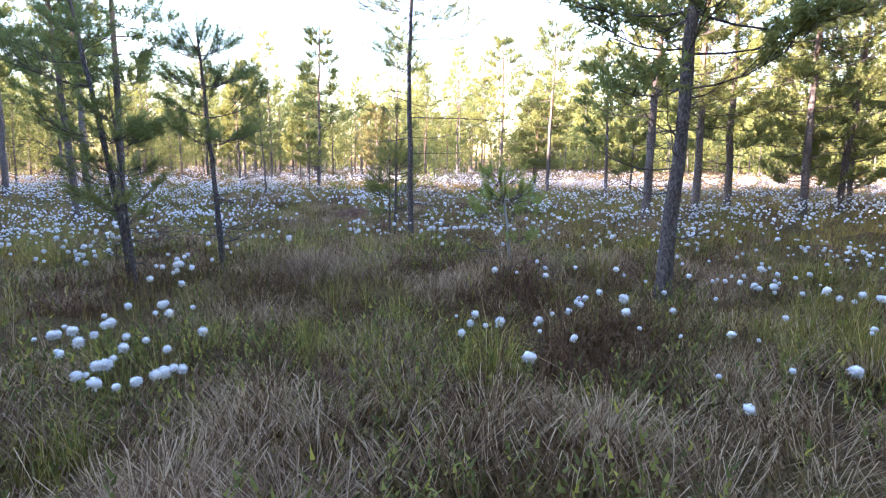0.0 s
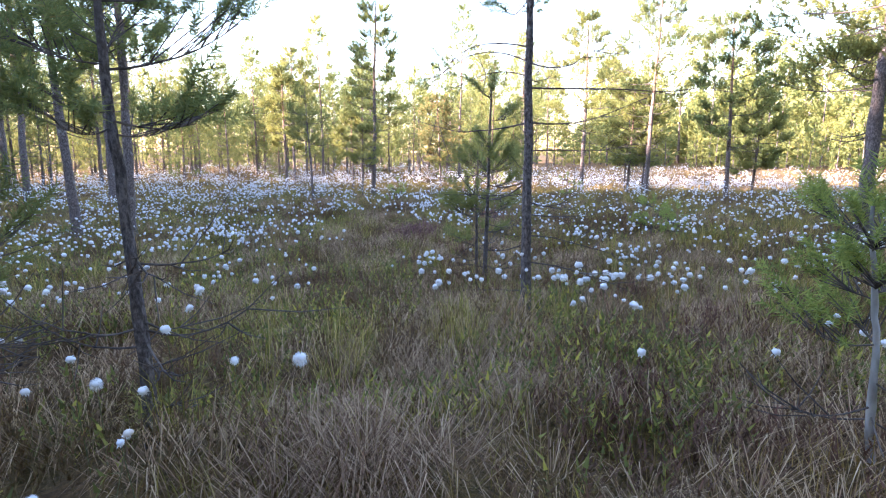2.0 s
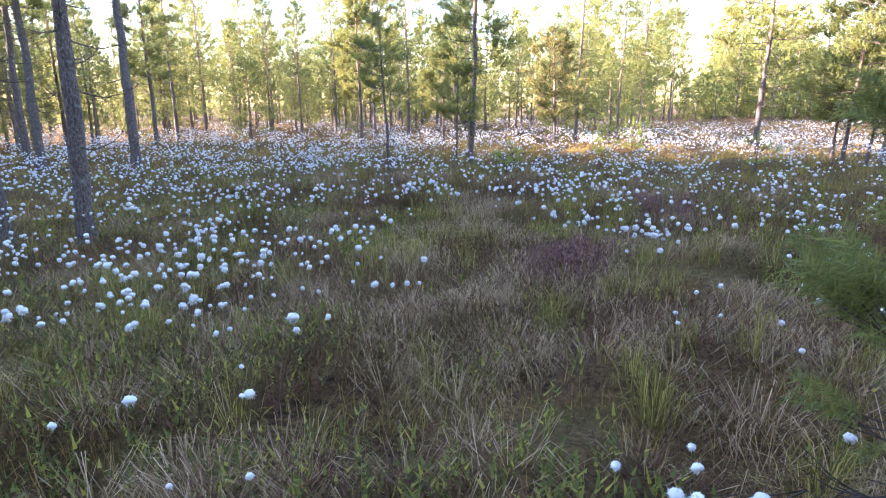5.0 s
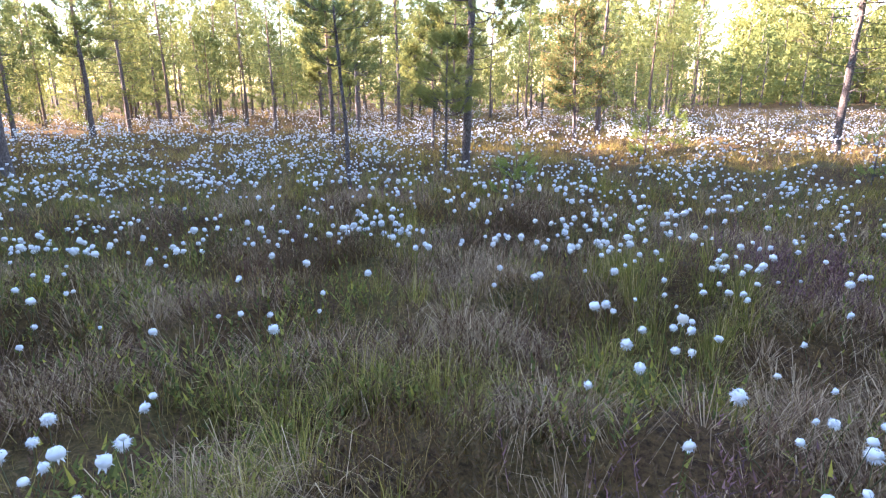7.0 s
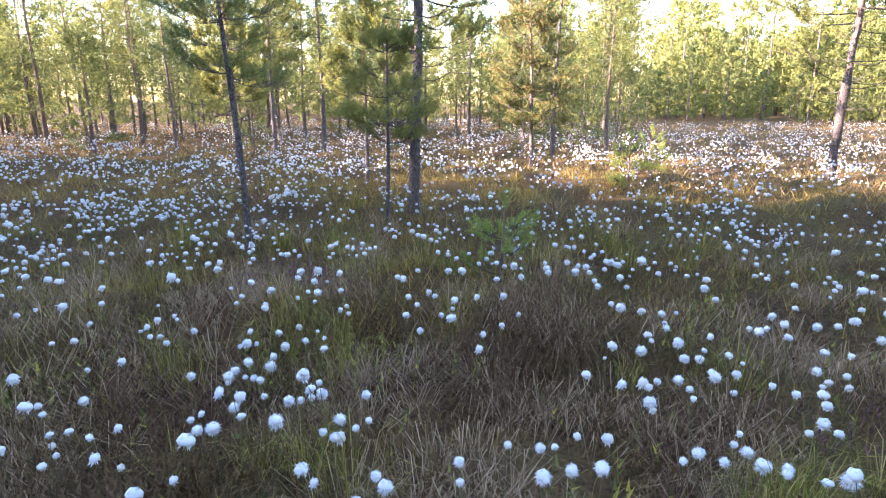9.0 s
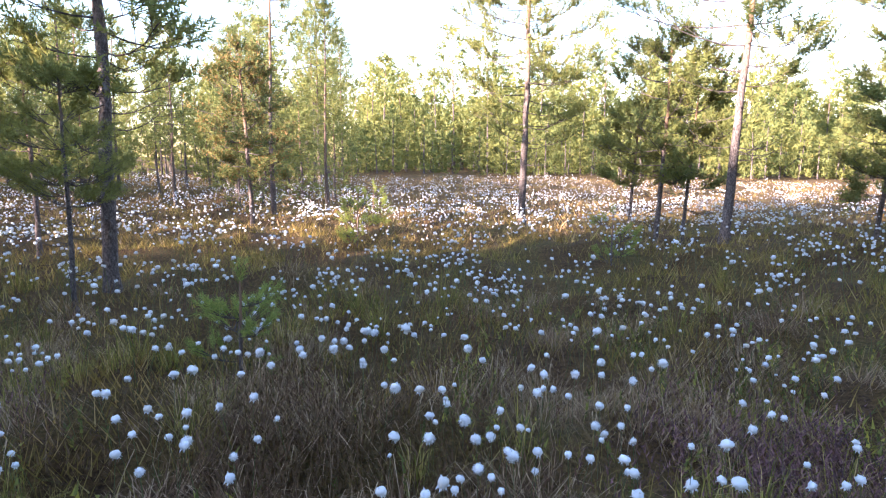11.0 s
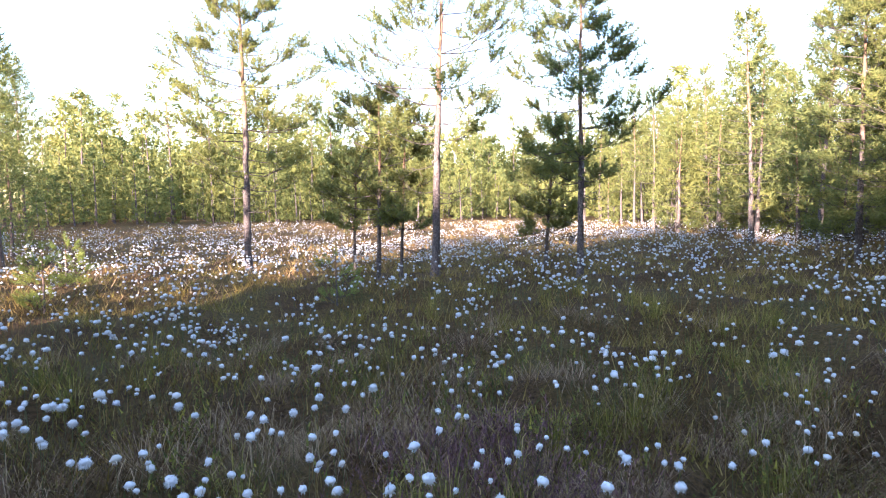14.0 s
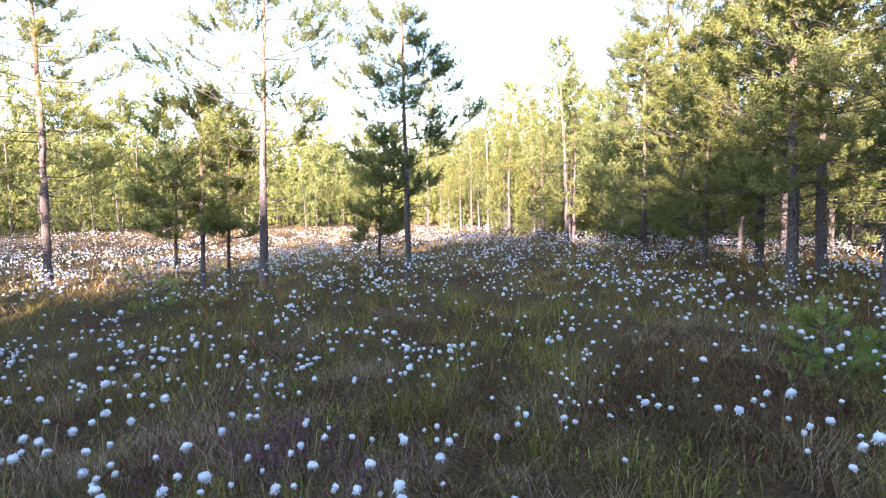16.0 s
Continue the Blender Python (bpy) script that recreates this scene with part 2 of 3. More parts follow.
def pine(name, seed, h, girth, crown_at, spread, lean=(0, 0), detail="mid", full=1.0, dead=0, dead_len=0.8, top_sharp=0.8,
         bark=None, needles=None, step=0.26, label="", group="", kinks=0.03, bare=(), shoot=1.0):
    """A Scots pine: bent tapered trunk, whorls of limbs with side twigs and shoots of needles, dead limbs below the crown."""
    rng = np.random.default_rng(seed)
    bark, needles = bark or BARK, needles or NEEDLE
    nn, ax, ln, wd, tside, kb, bside = DETAIL[detail]
    root = new(name)
    root.empty_display_size = 0.2
    tagged(root, label, "tree", group)
    kt = 22 if detail in ("near", "mid") else 5
    z = np.linspace(0, 1, kt)
    sway = np.cumsum(rng.normal(size=(kt, 2)), axis=0) * kinks * h / kt
    sway -= sway[0]
    line = np.stack([lean[0] * z**1.2 + sway[:, 0], lean[1] * z**1.2 + sway[:, 1], z * h - 0.06], 1)
    rad = girth / 2 * (1 - 0.9 * z) ** 0.85 + 0.004
    rad[0] *= 1.35

    def on_trunk(zz):
        return np.stack([np.interp(zz, z, line[:, c]) for c in range(3)], 1)

    tv, tf = tubes(line[None], rad[None], tside)
    if detail in ("near", "mid"):
        tv += rng.normal(size=tv.shape) * 0.035 * girth
    part("trunk", mesh_np("trunk", tv, [tf], bark), root)
    # living limbs
    levels = np.arange(crown_at * h, h - 0.12, step)
    base, way, size, drp, rse = [], [], [], [], []
    for zz in levels:
        u = (zz - crown_at * h) / (h - crown_at * h)
        count = rng.integers(3, 6) if detail not in ("shade", "dist") else 3
        turn = rng.uniform(0, 6.28)
        for j in range(count):
            a = turn + j * 6.283 / count + rng.normal() * 0.25
            up = (0.28 if detail == "near" else 0.42) * u**1.5 + rng.normal() * 0.12
            base.append((zz + rng.normal() * 0.03) / h)
            way.append((math.cos(a) * math.cos(up), math.sin(a) * math.cos(up), math.sin(up)))
            prof = (1 - u) ** top_sharp * (0.55 + 0.45 * min(1, u * 4)) + 0.06
            size.append(max(0.12, spread * prof * rng.uniform(0.55, 1.15)))
            drp.append(0.12 * (1 - u))
            rse.append(0.05 + 0.22 * (1 - u) * rng.uniform(0.1, 1))
    keep = rng.uniform(size=len(base)) < full
    base, way, size = np.array(base)[keep], np.array(way)[keep], np.array(size)[keep]
    drp, rse = np.array(drp)[keep], np.array(rse)[keep]
    n = len(base)
    limbs = bend(n, kb, on_trunk(base), way, size, drp, rse, 0.10, rng)
    lr = np.linspace(1, 0.25, kb)[None] * (0.004 + 0.010 * size / max(0.6, spread) * (girth / 0.12) ** 0.5)[:, None]
    if detail == "near":
        lr = lr * 0.62
    lv, lf = tubes(limbs, lr, bside)
    verts, faces, off = [lv], [lf], len(lv)
    ends, axes, scale = [limbs[:, -1]], [limbs[:, -1] - limbs[:, -2]], [np.ones(n)]
    # side twigs
    spots = {"near": (0.3, 0.44, 0.56, 0.68, 0.78, 0.88), "mid": (0.45, 0.62, 0.77, 0.90), "far": (0.42, 0.62, 0.82), "dist": (0.6,), "shade": (0.6,)}[detail]
    for s in spots:
        for sgn in (-1, 1):
            k = s * (kb - 1)
            i0 = min(int(k), kb - 2)
            p = limbs[:, i0] + (limbs[:, i0 + 1] - limbs[:, i0]) * (k - i0)
            d = limbs[:, i0 + 1] - limbs[:, i0]
            d /= np.linalg.norm(d, axis=1, keepdims=True) + 1e-9
            sd = np.cross(d, (0, 0, 1.0))
            w = d * 0.75 + sd * sgn * rng.uniform(0.4, 1.0, (n, 1)) + np.array((0, 0, 1)) * rng.uniform(0.0, 0.55, (n, 1))
            w /= np.linalg.norm(w, axis=1, keepdims=True)
            L = 0.10 + size * (1 - s) * 0.85 * rng.uniform(0.5, 1.1, n)
            ok = (rng.uniform(size=n) < 0.9) & (size > 0.1)
            tip = p + w * L[:, None]
            tip[:, 2] += 0.12 * L
            mid = (p + tip) / 2
            mid[:, 2] -= 0.04 * L
            if ok.sum() and detail in ("near", "mid"):
                thin = np.array([0.0028, 0.0022]) if detail == "near" else np.array([0.005, 0.003])
                v, f = tubes(np.stack([p, tip], 1)[ok], np.broadcast_to(thin, (int(ok.sum()), 2)), 3)
                verts.append(v)
                faces.append(f + off)
                off += len(v)
            ends.append(tip[ok] - w[ok] * 0.05)
            axes.append((w + np.array((0, 0, 0.35 if detail == "near" else 0.6)))[ok])
            scale.append(np.full(int(ok.sum()), 0.9))
            if detail == "mid":
                for _ in range(2):
                    ends.append((tip - w * (0.10 + 0.12 * rng.uniform(size=(n, 1))))[ok])
                    axes.append((w * 0.7 + rng.normal(size=w.shape) * 0.5 + np.array((0, 0, 0.5)))[ok])
                    scale.append(np.full(int(ok.sum()), 0.85))
            if detail in ("near", "mid"):
                ok &= L > 0.22
                ends.append(mid[ok])
                axes.append((w + rng.normal(size=w.shape) * 0.5 + np.array((0, 0, 0.4)))[ok])
                scale.append(np.full(int(ok.sum()), 0.8))
    lead = on_trunk(np.array([0.97, 0.985, 0.995]))
    ends.append(lead)
    axes.append(np.array([[0.3, 0, 1], [-0.2, 0.3, 1], [0, 0, 1.0]]))
    scale.append(np.full(3, 1.0))
    if detail == "near":
        limb_v, limb_f = lv.reshape(n, -1, 3), np.asarray(lf).reshape(n, -1, 4)
        for k in range(n):
            part("branch", mesh_np("branch", limb_v[k], [limb_f[k] - k * limb_v.shape[1]], TWIG), root)
        if len(verts) > 1:
            tagged(part("twig_work", mesh_np("twig_work", np.concatenate(verts[1:]), [f - len(lv) for f in faces[1:]], TWIG), root), kind="stuff")
    else:
        tagged(part("branching", mesh_np("branching", np.concatenate(verts), faces, TWIG), root), kind="stuff")
        ARRAYS[root.name] = []
    # long bare limbs with a place of their own: height, bearing, length, sag, rise; the upper ones carry shoots at the tip
    for zz, az, L, sag, up in bare:
        w = np.array([[math.cos(radians(az)), math.sin(radians(az)), 0.0]])
        q = bend(1, 11, on_trunk(np.array([zz / h])), w, np.array([L]), np.array([sag]), np.array([up]), 0.13, rng)
        dead_limb(root, q, 0.0068 * L**0.5, w[0], rng)
        if zz > 1.6:
            ends.append(q[0, [8, 9, 10]])
            axes.append(w + rng.normal(size=(3, 3)) * 0.5 + np.array((0, 0, 0.3)))
            scale.append(np.full(3, 0.9))
    ends, axes, scale = np.concatenate(ends), np.concatenate(axes), np.concatenate(scale)
    v, f = place_tufts(tuft(nn, ax, ln, wd, rng), ends, axes, shoot * scale * rng.uniform(0.75, 1.2, len(ends)), rng)
    tagged(part("foliage", mesh_np("foliage", v, [f], needles), root), kind="stuff")
    if detail not in ("near", "mid"):
        ARRAYS[root.name] += [(v, [f], 2), (tv, [tf], 0)]
    # dead limbs, each its own piece
    for k in range(dead):
        zz = np.array([rng.uniform(0.12, max(crown_at, 0.2))])
        a = rng.uniform(0, 6.283)
        w = np.array([[math.cos(a), math.sin(a), rng.uniform(-0.15, 0.3)]])
        L = np.array([dead_len * rng.uniform(0.35, 1.1)])
        q = bend(1, 9, on_trunk(zz), w, L, np.array([0.25]), np.array([rng.uniform(-0.1, 0.35)]), 0.16, rng)
        dead_limb(root, q, 0.0075 * (girth / 0.1) ** 0.5, w[0], rng)
    return root


# ---- ground ----
WAVES = [(RNG.normal(size=2) * s, RNG.uniform(0, 6.28), amp) for s, amp, cnt in ((0.25, 0.03, 4), (1.3, 0.022, 6), (3.6, 0.020, 9)) for _ in range(cnt)]
HUMP_RNG = np.random.default_rng(21)
HUMPS = [(HUMP_RNG.normal(size=2) * s, HUMP_RNG.uniform(0, 6.28), amp) for s, amp, cnt in ((3.0, 0.014, 12), (7.0, 0.006, 14)) for _ in range(cnt)]


def ground_z(x, y):
    def ease(v, a, b):
        u = np.clip((v - a) / (b - a), 0, 1)
        return u * u * (3 - 2 * u)

    z = 0.20 * (1 - ease(y, 11.5, 13.8)) + 0.16 * ease(x, 3, 6.5) * (1 - ease(y, 25, 29)) * ease(y, 11.5, 13.8) * (1 - ease(x, 15, 22))
    for w, ph, amp in WAVES + HUMPS:
        z = z + amp * np.sin(w[0] * x + w[1] * y + ph)
    return z


def build_ground():
    g = np.linspace(-1, 1, 251)
    sx = np.sign(g) * (15 * np.abs(g) + 14 * np.abs(g) ** 3 + 1500 * np.abs(g) ** 9)
    X, Y = np.meshgrid(sx + 1.5, sx + 15.5)
    Z = ground_z(X, Y)
    idx = np.arange(X.size).reshape(X.shape)
    f = np.stack([idx[:-1, :-1], idx[:-1, 1:], idx[1:, 1:], idx[1:, :-1]], -1).reshape(-1, 4)
    me = mesh_np("ground", np.stack([X, Y, Z], -1).reshape(-1, 3), [f], PEAT)
    me.shade_smooth()
    tagged(new("ground", me), "peaty bog ground with hummocks and moss", "ground", kind="structure")


build_ground()

PX, PY = np.array([p[1][0] for p in PATH]), np.array([p[1][1] for p in PATH])
TRACK_X, TRACK_Y = np.interp(np.linspace(0, 1, 80), np.linspace(0, 1, len(PX)), PX), np.interp(np.linspace(0, 1, 80), np.linspace(0, 1, len(PX)), PY)


def from_track(x, y):
    return np.min(np.hypot(x[:, None] - TRACK_X[None], y[:, None] - TRACK_Y[None]), axis=1)


def patchy(x, y, k=0):
    """Soft patches of the place, 0 to 1."""
    v = np.sin(0.9 * x + 0.5 * y + k) + np.sin(-0.6 * x + 1.1 * y + 2.1 * k) + np.sin(1.7 * x - 0.4 * y + 1.3 + k) * 0.7 + np.sin(0.3 * x + 2.1 * y + k * 0.7) * 0.7
    return 0.5 + v / 6.8


def clump(x, y, k=0):
    """Smaller patches, half a metre to a metre and a half across, about 0 to 1."""
    r = np.random.default_rng(300 + k)
    v = 0
    for _ in range(9):
        w, ph = r.normal(size=2) * 3.4, r.uniform(0, 6.28)
        v = v + np.sin(w[0] * x + w[1] * y + ph)
    return 0.5 + v / 9


# ---- trees that stand alone ----


def set_down(tree, x, y, turn=0):
    tree.matrix_basis = pose(x, y, float(ground_z(np.array(x), np.array(y))), 0, 0, turn)
    return tree


SLIM = "slim pine with bare lower limbs in the bog"
TALL = "tall Scots pine with orange upper trunk and open crown"
# name, seed, x, y, height, girth, crown start, spread, lean, detail, fullness, dead limbs, dead length
LONE = [
    (1, 0.22, 10.60, 2.1, 0.05, 0.60, 0.50, (-0.14, 0.1), "near", 0.85, 10, 0.5, SLIM),
    (2, -0.55, 10.62, 2.75, 0.055, 0.45, 0.80, (-0.45, 0.1), "near", 0.7, 9, 0.6, SLIM),
    (3, -0.47, 10.50, 1.7, 0.028, 0.30, 0.45, (-0.1, 0.0), "near", 0.7, 5, 0.4, SLIM),
    (4, 1.94, 12.77, 4.6, 0.070, 0.46, 0.95, (0.05, -0.05), "near", 0.6, 6, 0.5, SLIM),
    (5, 1.77, 14.40, 2.05, 0.042, 0.40, 0.5, (0.06, 0.0), "near", 0.42, 8, 0.5, SLIM),
    (6, 1.70, 14.55, 1.5, 0.028, 0.4, 0.35, (0.0, 0.05), "near", 0.5, 4, 0.3, SLIM),
    (7, -2.05, 23.9, 3.1, 0.058, 0.55, 0.62, (-0.1, 0.05), "near", 0.85, 12, 0.55, SLIM),
    (8, -0.82, 24.7, 1.95, 0.038, 0.48, 0.48, (0.04, 0.0), "near", 0.95, 8, 0.4, SLIM),
]
BARE = [(1.44, 150, 1.05, 0.12, 0.10), (1.68, 4, 1.30, 0.0, 0.02), (1.44, 12, 0.95, 0.05, 0.16), (1.24, -5, 0.78, 0.0, 0.02), (1.86, 160, 0.75, -0.3, -0.25),
        (1.96, 145, 0.85, -0.2, -0.2), (1.76, 172, 0.5, -0.2, -0.15), (1.02, 150, 0.75, 0.55, 0.36), (0.93, 165, 0.42, 0.1, 0.0), (0.56, 168, 0.62, 0.28, 0.08),
        (0.62, -10, 0.65, 0.0, -0.2), (0.42, -22, 0.8, 0.0, -0.2), (0.20, 170, 0.5, 0.0, -0.02), (0.78, 15, 0.7, 0.1, 0.0), (1.1, 80, 0.6, 0.1, 0.1), (1.3, 262, 0.3, 0.1, 0.1)]
for seed, x, y, h, girth, at, spr, lean, det, full, dead, dlen, label in LONE:
    set_down(pine("pine_tree", seed, h, girth, at, spr, lean, det, full, dead, dlen, step=0.22, bark=BARK_GREY, label=label, group="pines on the bog", bare=BARE if seed == 4 else ()), x, y)
WALKSIDE = [  # beside the walk and west of it: x, y, height, foot of the crown, spread
    (6.1, 15, 6.2, 0.36, 1.9), (3.85, 9.85, 4.8, 0.36, 1.3), (10.3, 16.6, 6.6, 0.3, 1.6), (7.8, 16.4, 6.4, 0.3, 1.5), (9, 17.2, 6.2, 0.22, 1.7), (-3.9, 18.2, 6.9, 0.42, 1.4),
    (-7.15, 23.5, 7.6, 0.5, 1.3), (-4.7, 18, 6.4, 0.45, 1.2), (-10.5, 24.4, 7, 0.4, 1.3), (-9.5, 23.7, 7.4, 0.45, 1.3), (-4.0, 28.7, 4.2, 0.36, 0.9), (-0.6, 25.4, 5.4, 0.36, 1.1),
    (-1.5, 27.4, 2.5, 0.42, 0.6), (-11.4, 30.3, 5.6, 0.4, 1.2),
]
CLEARING = [  # in the clearing and east of it: x, y, height, foot of the crown, spread
    (1.38, 30.7, 3.45, 0.28, 1.15), (6.38, 28.85, 5.9, 0.3, 1.75), (7.05, 25.95, 3.35, 0.36, 1.35), (7.2, 26.7, 2.4, 0.35, 0.8), (7.4, 25.75, 2.5, 0.4, 0.8), (7.2, 24.8, 5.3, 0.42, 1.9),
    (9.9, 24.2, 3, 0.28, 0.95), (8.5, 22.85, 4.4, 0.36, 1.35), (11.6, 18.2, 4.2, 0.12, 1.5), (11.7, 17.3, 6.0, 0.24, 1.6), (13.8, 19.4, 5.2, 0.15, 1.3),
]
for seed, (x, y, h, at, spr) in enumerate(WALKSIDE + CLEARING, 13):
    set_down(pine("pine_tree", seed, h, 0.025 * h, at, spr, (RNG.normal() * 0.1 + 0.25 * (seed == 14), RNG.normal() * 0.1), "mid", 0.95 if h > 2.6 else 0.7, 14 if h > 4.2 else 8, 0.75, top_sharp=0.55, step=0.28 if h > 4.2 else 0.24, label=TALL if h > 4.2 else SLIM, group="pines on the bog",
                  needles=NEEDLE_BROWN if seed == 27 else None), x, y)
EXTRA = [(16.0, 18.9, 8.2, 0.42, 1.8, 0.1), (-4.9, 33.4, 5.5, 0.4, 1.2, 0.0)]
for seed, (x, y, h, at, spr, tip) in enumerate(EXTRA, 101):
    set_down(pine("pine_tree", seed, h, 0.022 * h, at, spr, (tip, 0.05), "mid", 0.9, 12, 0.7, top_sharp=0.55, step=0.26, label=TALL if h > 4.2 else SLIM, group="pines on the bog"), x, y)
YOUNG = "young bushy pine sapling among the cottongrass"
for seed, x, y, h, spr in [(40, 2.71, 10.3, 0.9, 0.30), (41, 0.27, 22.7, 0.65, 0.26), (42, 4.7, 17.6, 0.6, 0.3), (43, 4.9, 17.1, 0.55, 0.28), (44, 2.5, 27.5, 0.85, 0.32), (45, 4.9, 24.6, 0.7, 0.5), (46, 3.4, 29.4, 0.8, 0.35)]:
    set_down(pine("pine_sapling", seed, h, 0.022, 0.12 if seed != 40 else 0.42, spr, (0.02, 0.03) if seed != 40 else (-0.12, -0.03), "near", 0.6, 5 if seed == 40 else 0, 0.45, step=0.13,
                  needles=NEEDLE_YOUNG, bark=GREY_WOOD if seed == 40 else None, label=YOUNG, group="saplings", kinks=0.12 if seed == 40 else 0.05, shoot=0.7), x, y)

# ---- forest ----
SHAPES = [(8, 0.34, 1.5, None), (9, 0.30, 1.6, BARK_RED), (7, 0.16, 1.5, None), (8.5, 0.40, 1.4, BARK_RED), (5, 0.06, 1.4, None), (9, 0.14, 1.8, None), (4, 0.04, 1.2, None)]


def forest_models(detail, seed, step):
    return [pine("pine_tree", seed + k, h, 0.15, at, spr, (RNG.normal() * 0.2, RNG.normal() * 0.2), detail, 0.95, 0, 0.5, step=step, bark=b,
                 label="bushy young pine at the edge of the wood" if at < 0.1 else "forest pine with a green crown at the edge of the bog", group="forest pines")
            for k, (h, at, spr, b) in enumerate(SHAPES)]


FAR = forest_models("far", 60, 0.30)
DIST = forest_models("dist", 70, 0.5)
# coarse pines kept out of view, added only for the shade they cast
SHADE = [pine("pine_tree", 80 + k, 11, 0.2, 0.10, 2.4, (0, 0), "shade", 1.0, 0, step=0.5, label="tall unseen pine added to cast shade", group="forest pines") for k in range(2)]
spots = [(t[1], t[2]) for t in LONE] + [t[:2] for t in WALKSIDE + CLEARING + EXTRA]
wood = []


def scatter(models, box, count, size, rule=lambda x, y: True, gap=1.3, single=False):
    done = tries = 0
    while done < count and tries < count * 30:
        tries += 1
        x, y = RNG.uniform(box[0], box[1]), RNG.uniform(box[2], box[3])
        if not rule(x, y) or any((x - a) ** 2 + (y - b) ** 2 < gap * gap for a, b in spots):
            continue
        spots.append((x, y))
        ob = models[RNG.integers(len(models))]
        s = RNG.uniform(*size)
        m = pose(x, y, float(ground_z(np.array(x), np.array(y))) - 0.02, 0, 0, RNG.uniform(0, 360)) @ Matrix.Diagonal((s * RNG.uniform(0.85, 1.1), s * RNG.uniform(0.85, 1.1), s, 1))
        if single:
            copy_thing(ob, m).matrix_basis = m
        else:
            wood.append((ob.name, np.array(m)))
        done += 1


# north-west wood, lit along its edge
scatter(FAR, (-24, 12, 33, 46), 76, (0.42, 0.82), lambda x, y: x < (y - 19) * 0.29 - 0.5 and y > 32 + abs(x + 2) * 0.1, single=True)
scatter(FAR, (3, 15, 48, 64), 16, (0.95, 1.2), lambda x, y: x < (y - 19) * 0.30 - 0.5, single=True, gap=1.8)
scatter(DIST, (-44, 22, 36, 66), 64, (0.55, 0.82), lambda x, y: x < (y - 19) * 0.29 - 0.5 and (y > 46 or x < -24))
scatter(DIST, (-40, 25, 66, 85), 60, (0.9, 1.2), lambda x, y: x < (y - 19) * 0.29)
# west wood, mostly unseen pines added to shade the walk; the sun's lane into the clearing stays open
def lane(x, y):
    return y - (28.85 + 0.21 * (x - 6.38))


scatter(SHADE, (-29, -18, 4, 25), 44, (0.42, 0.66), lambda x, y: lane(x, y) < -2.0, gap=1.1)
scatter(SHADE, (-18, -11, 4, 21), 24, (0.32, 0.5), lambda x, y: lane(x, y) < -2.0, gap=1.1)
scatter(FAR, (-25, -9.5, 26, 36), 14, (0.55, 0.85), lambda x, y: lane(x, y) > 5.0, single=True, gap=2.0)
scatter(DIST, (-58, -24, -4, 22), 120, (0.85, 1.05), lambda x, y: lane(x, y) < -2.0, gap=1.2)
# far side of the clearing
BUSHY = [DIST[k] for k in (2, 4, 5, 6)]
scatter(BUSHY, (14, 115, 62, 140), 240, (1.2, 1.9), lambda x, y: 66 < math.hypot(x, y - 19) < 128 and x > (y - 19) * 0.32)
scatter(BUSHY, (34, 100, 26, 62), 110, (0.9, 1.4), lambda x, y: y < 22 + x * 0.42 and x > 44)
scatter([DIST[4], DIST[6]], (10, 95, 50, 105), 130, (0.7, 1.2), lambda x, y: 52 < math.hypot(x, y - 19) < 80 and x > (y - 19) * 0.30)
# east wood
scatter([FAR[k] for k in (2, 4, 5, 6, 0)], (12.5, 36, 4, 33), 80, (0.7, 1.1), lambda x, y: y < 17.5 + (x - 12) * 0.6 and math.hypot(x, y - 19) > 13.5, single=True)
scatter([DIST[k] for k in (2, 4, 5, 6, 0)], (34, 66, -8, 48), 110, (0.9, 1.3), lambda x, y: y < 17.5 + (x - 12) * 0.6)
# low thick growth that closes the view between the trunks
scatter(BUSHY, (-60, 26, 50, 95), 100, (0.55, 0.85), lambda x, y: x < (y - 19) * 0.32 and y > 52 - 0.3 * (x + 20), gap=0.9)
scatter(BUSHY, (18, 130, 60, 150), 170, (1.3, 2.0), lambda x, y: 74 < math.hypot(x, y - 19) < 135 and x > (y - 19) * 0.30, gap=1.0)
scatter([FAR[k] for k in (2, 4, 6)], (17, 36, 15, 32), 16, (0.5, 0.8), lambda x, y: y < 17.0 + (x - 12) * 0.6, single=True, gap=0.9)
scatter([FAR[k] for k in (2, 4, 5, 6, 0)], (23, 40, 18, 36), 30, (0.75, 1.05), lambda x, y: y < 20 + (x - 14) * 0.62, single=True, gap=1.2)
# unseen woods behind and west of the walk, added to shade the bog
scatter(SHADE, (-62, -10, -20, 5), 110, (0.72, 0.95), lambda x, y: lane(x, y) < -2.0, gap=1.5)
scatter(SHADE, (-48, -32, 0, 21), 100, (0.85, 1.1), lambda x, y: lane(x, y) < -7.5, gap=1.0)
scatter(SHADE, (-44, -26, 6, 21), 50, (0.78, 0.92), lambda x, y: -6 < lane(x, y) < -2.2, gap=0.9)
scatter(SHADE, (-50, -36, 2, 19), 75, (1.2, 1.38), lambda x, y: -13 < lane(x, y) < -5.6, gap=0.8)
scatter(SHADE, (-50, -36, -6, 17), 40, (1.05, 1.25), lambda x, y: -22 < lane(x, y) < -13, gap=0.9)
# low pines added for the shade they lay over the bog in the north-west
scatter([FAR[2], FAR[5]], (-21, -12, 20, 33), 50, (0.42, 0.58), lambda x, y: -2.2 < lane(x, y) < 5.5, single=True, gap=0.7)
# more unseen pines to the south, added to shade the east wood
scatter(SHADE, (-9, 34, -26, -5), 70, (0.8, 1.05), gap=1.8)
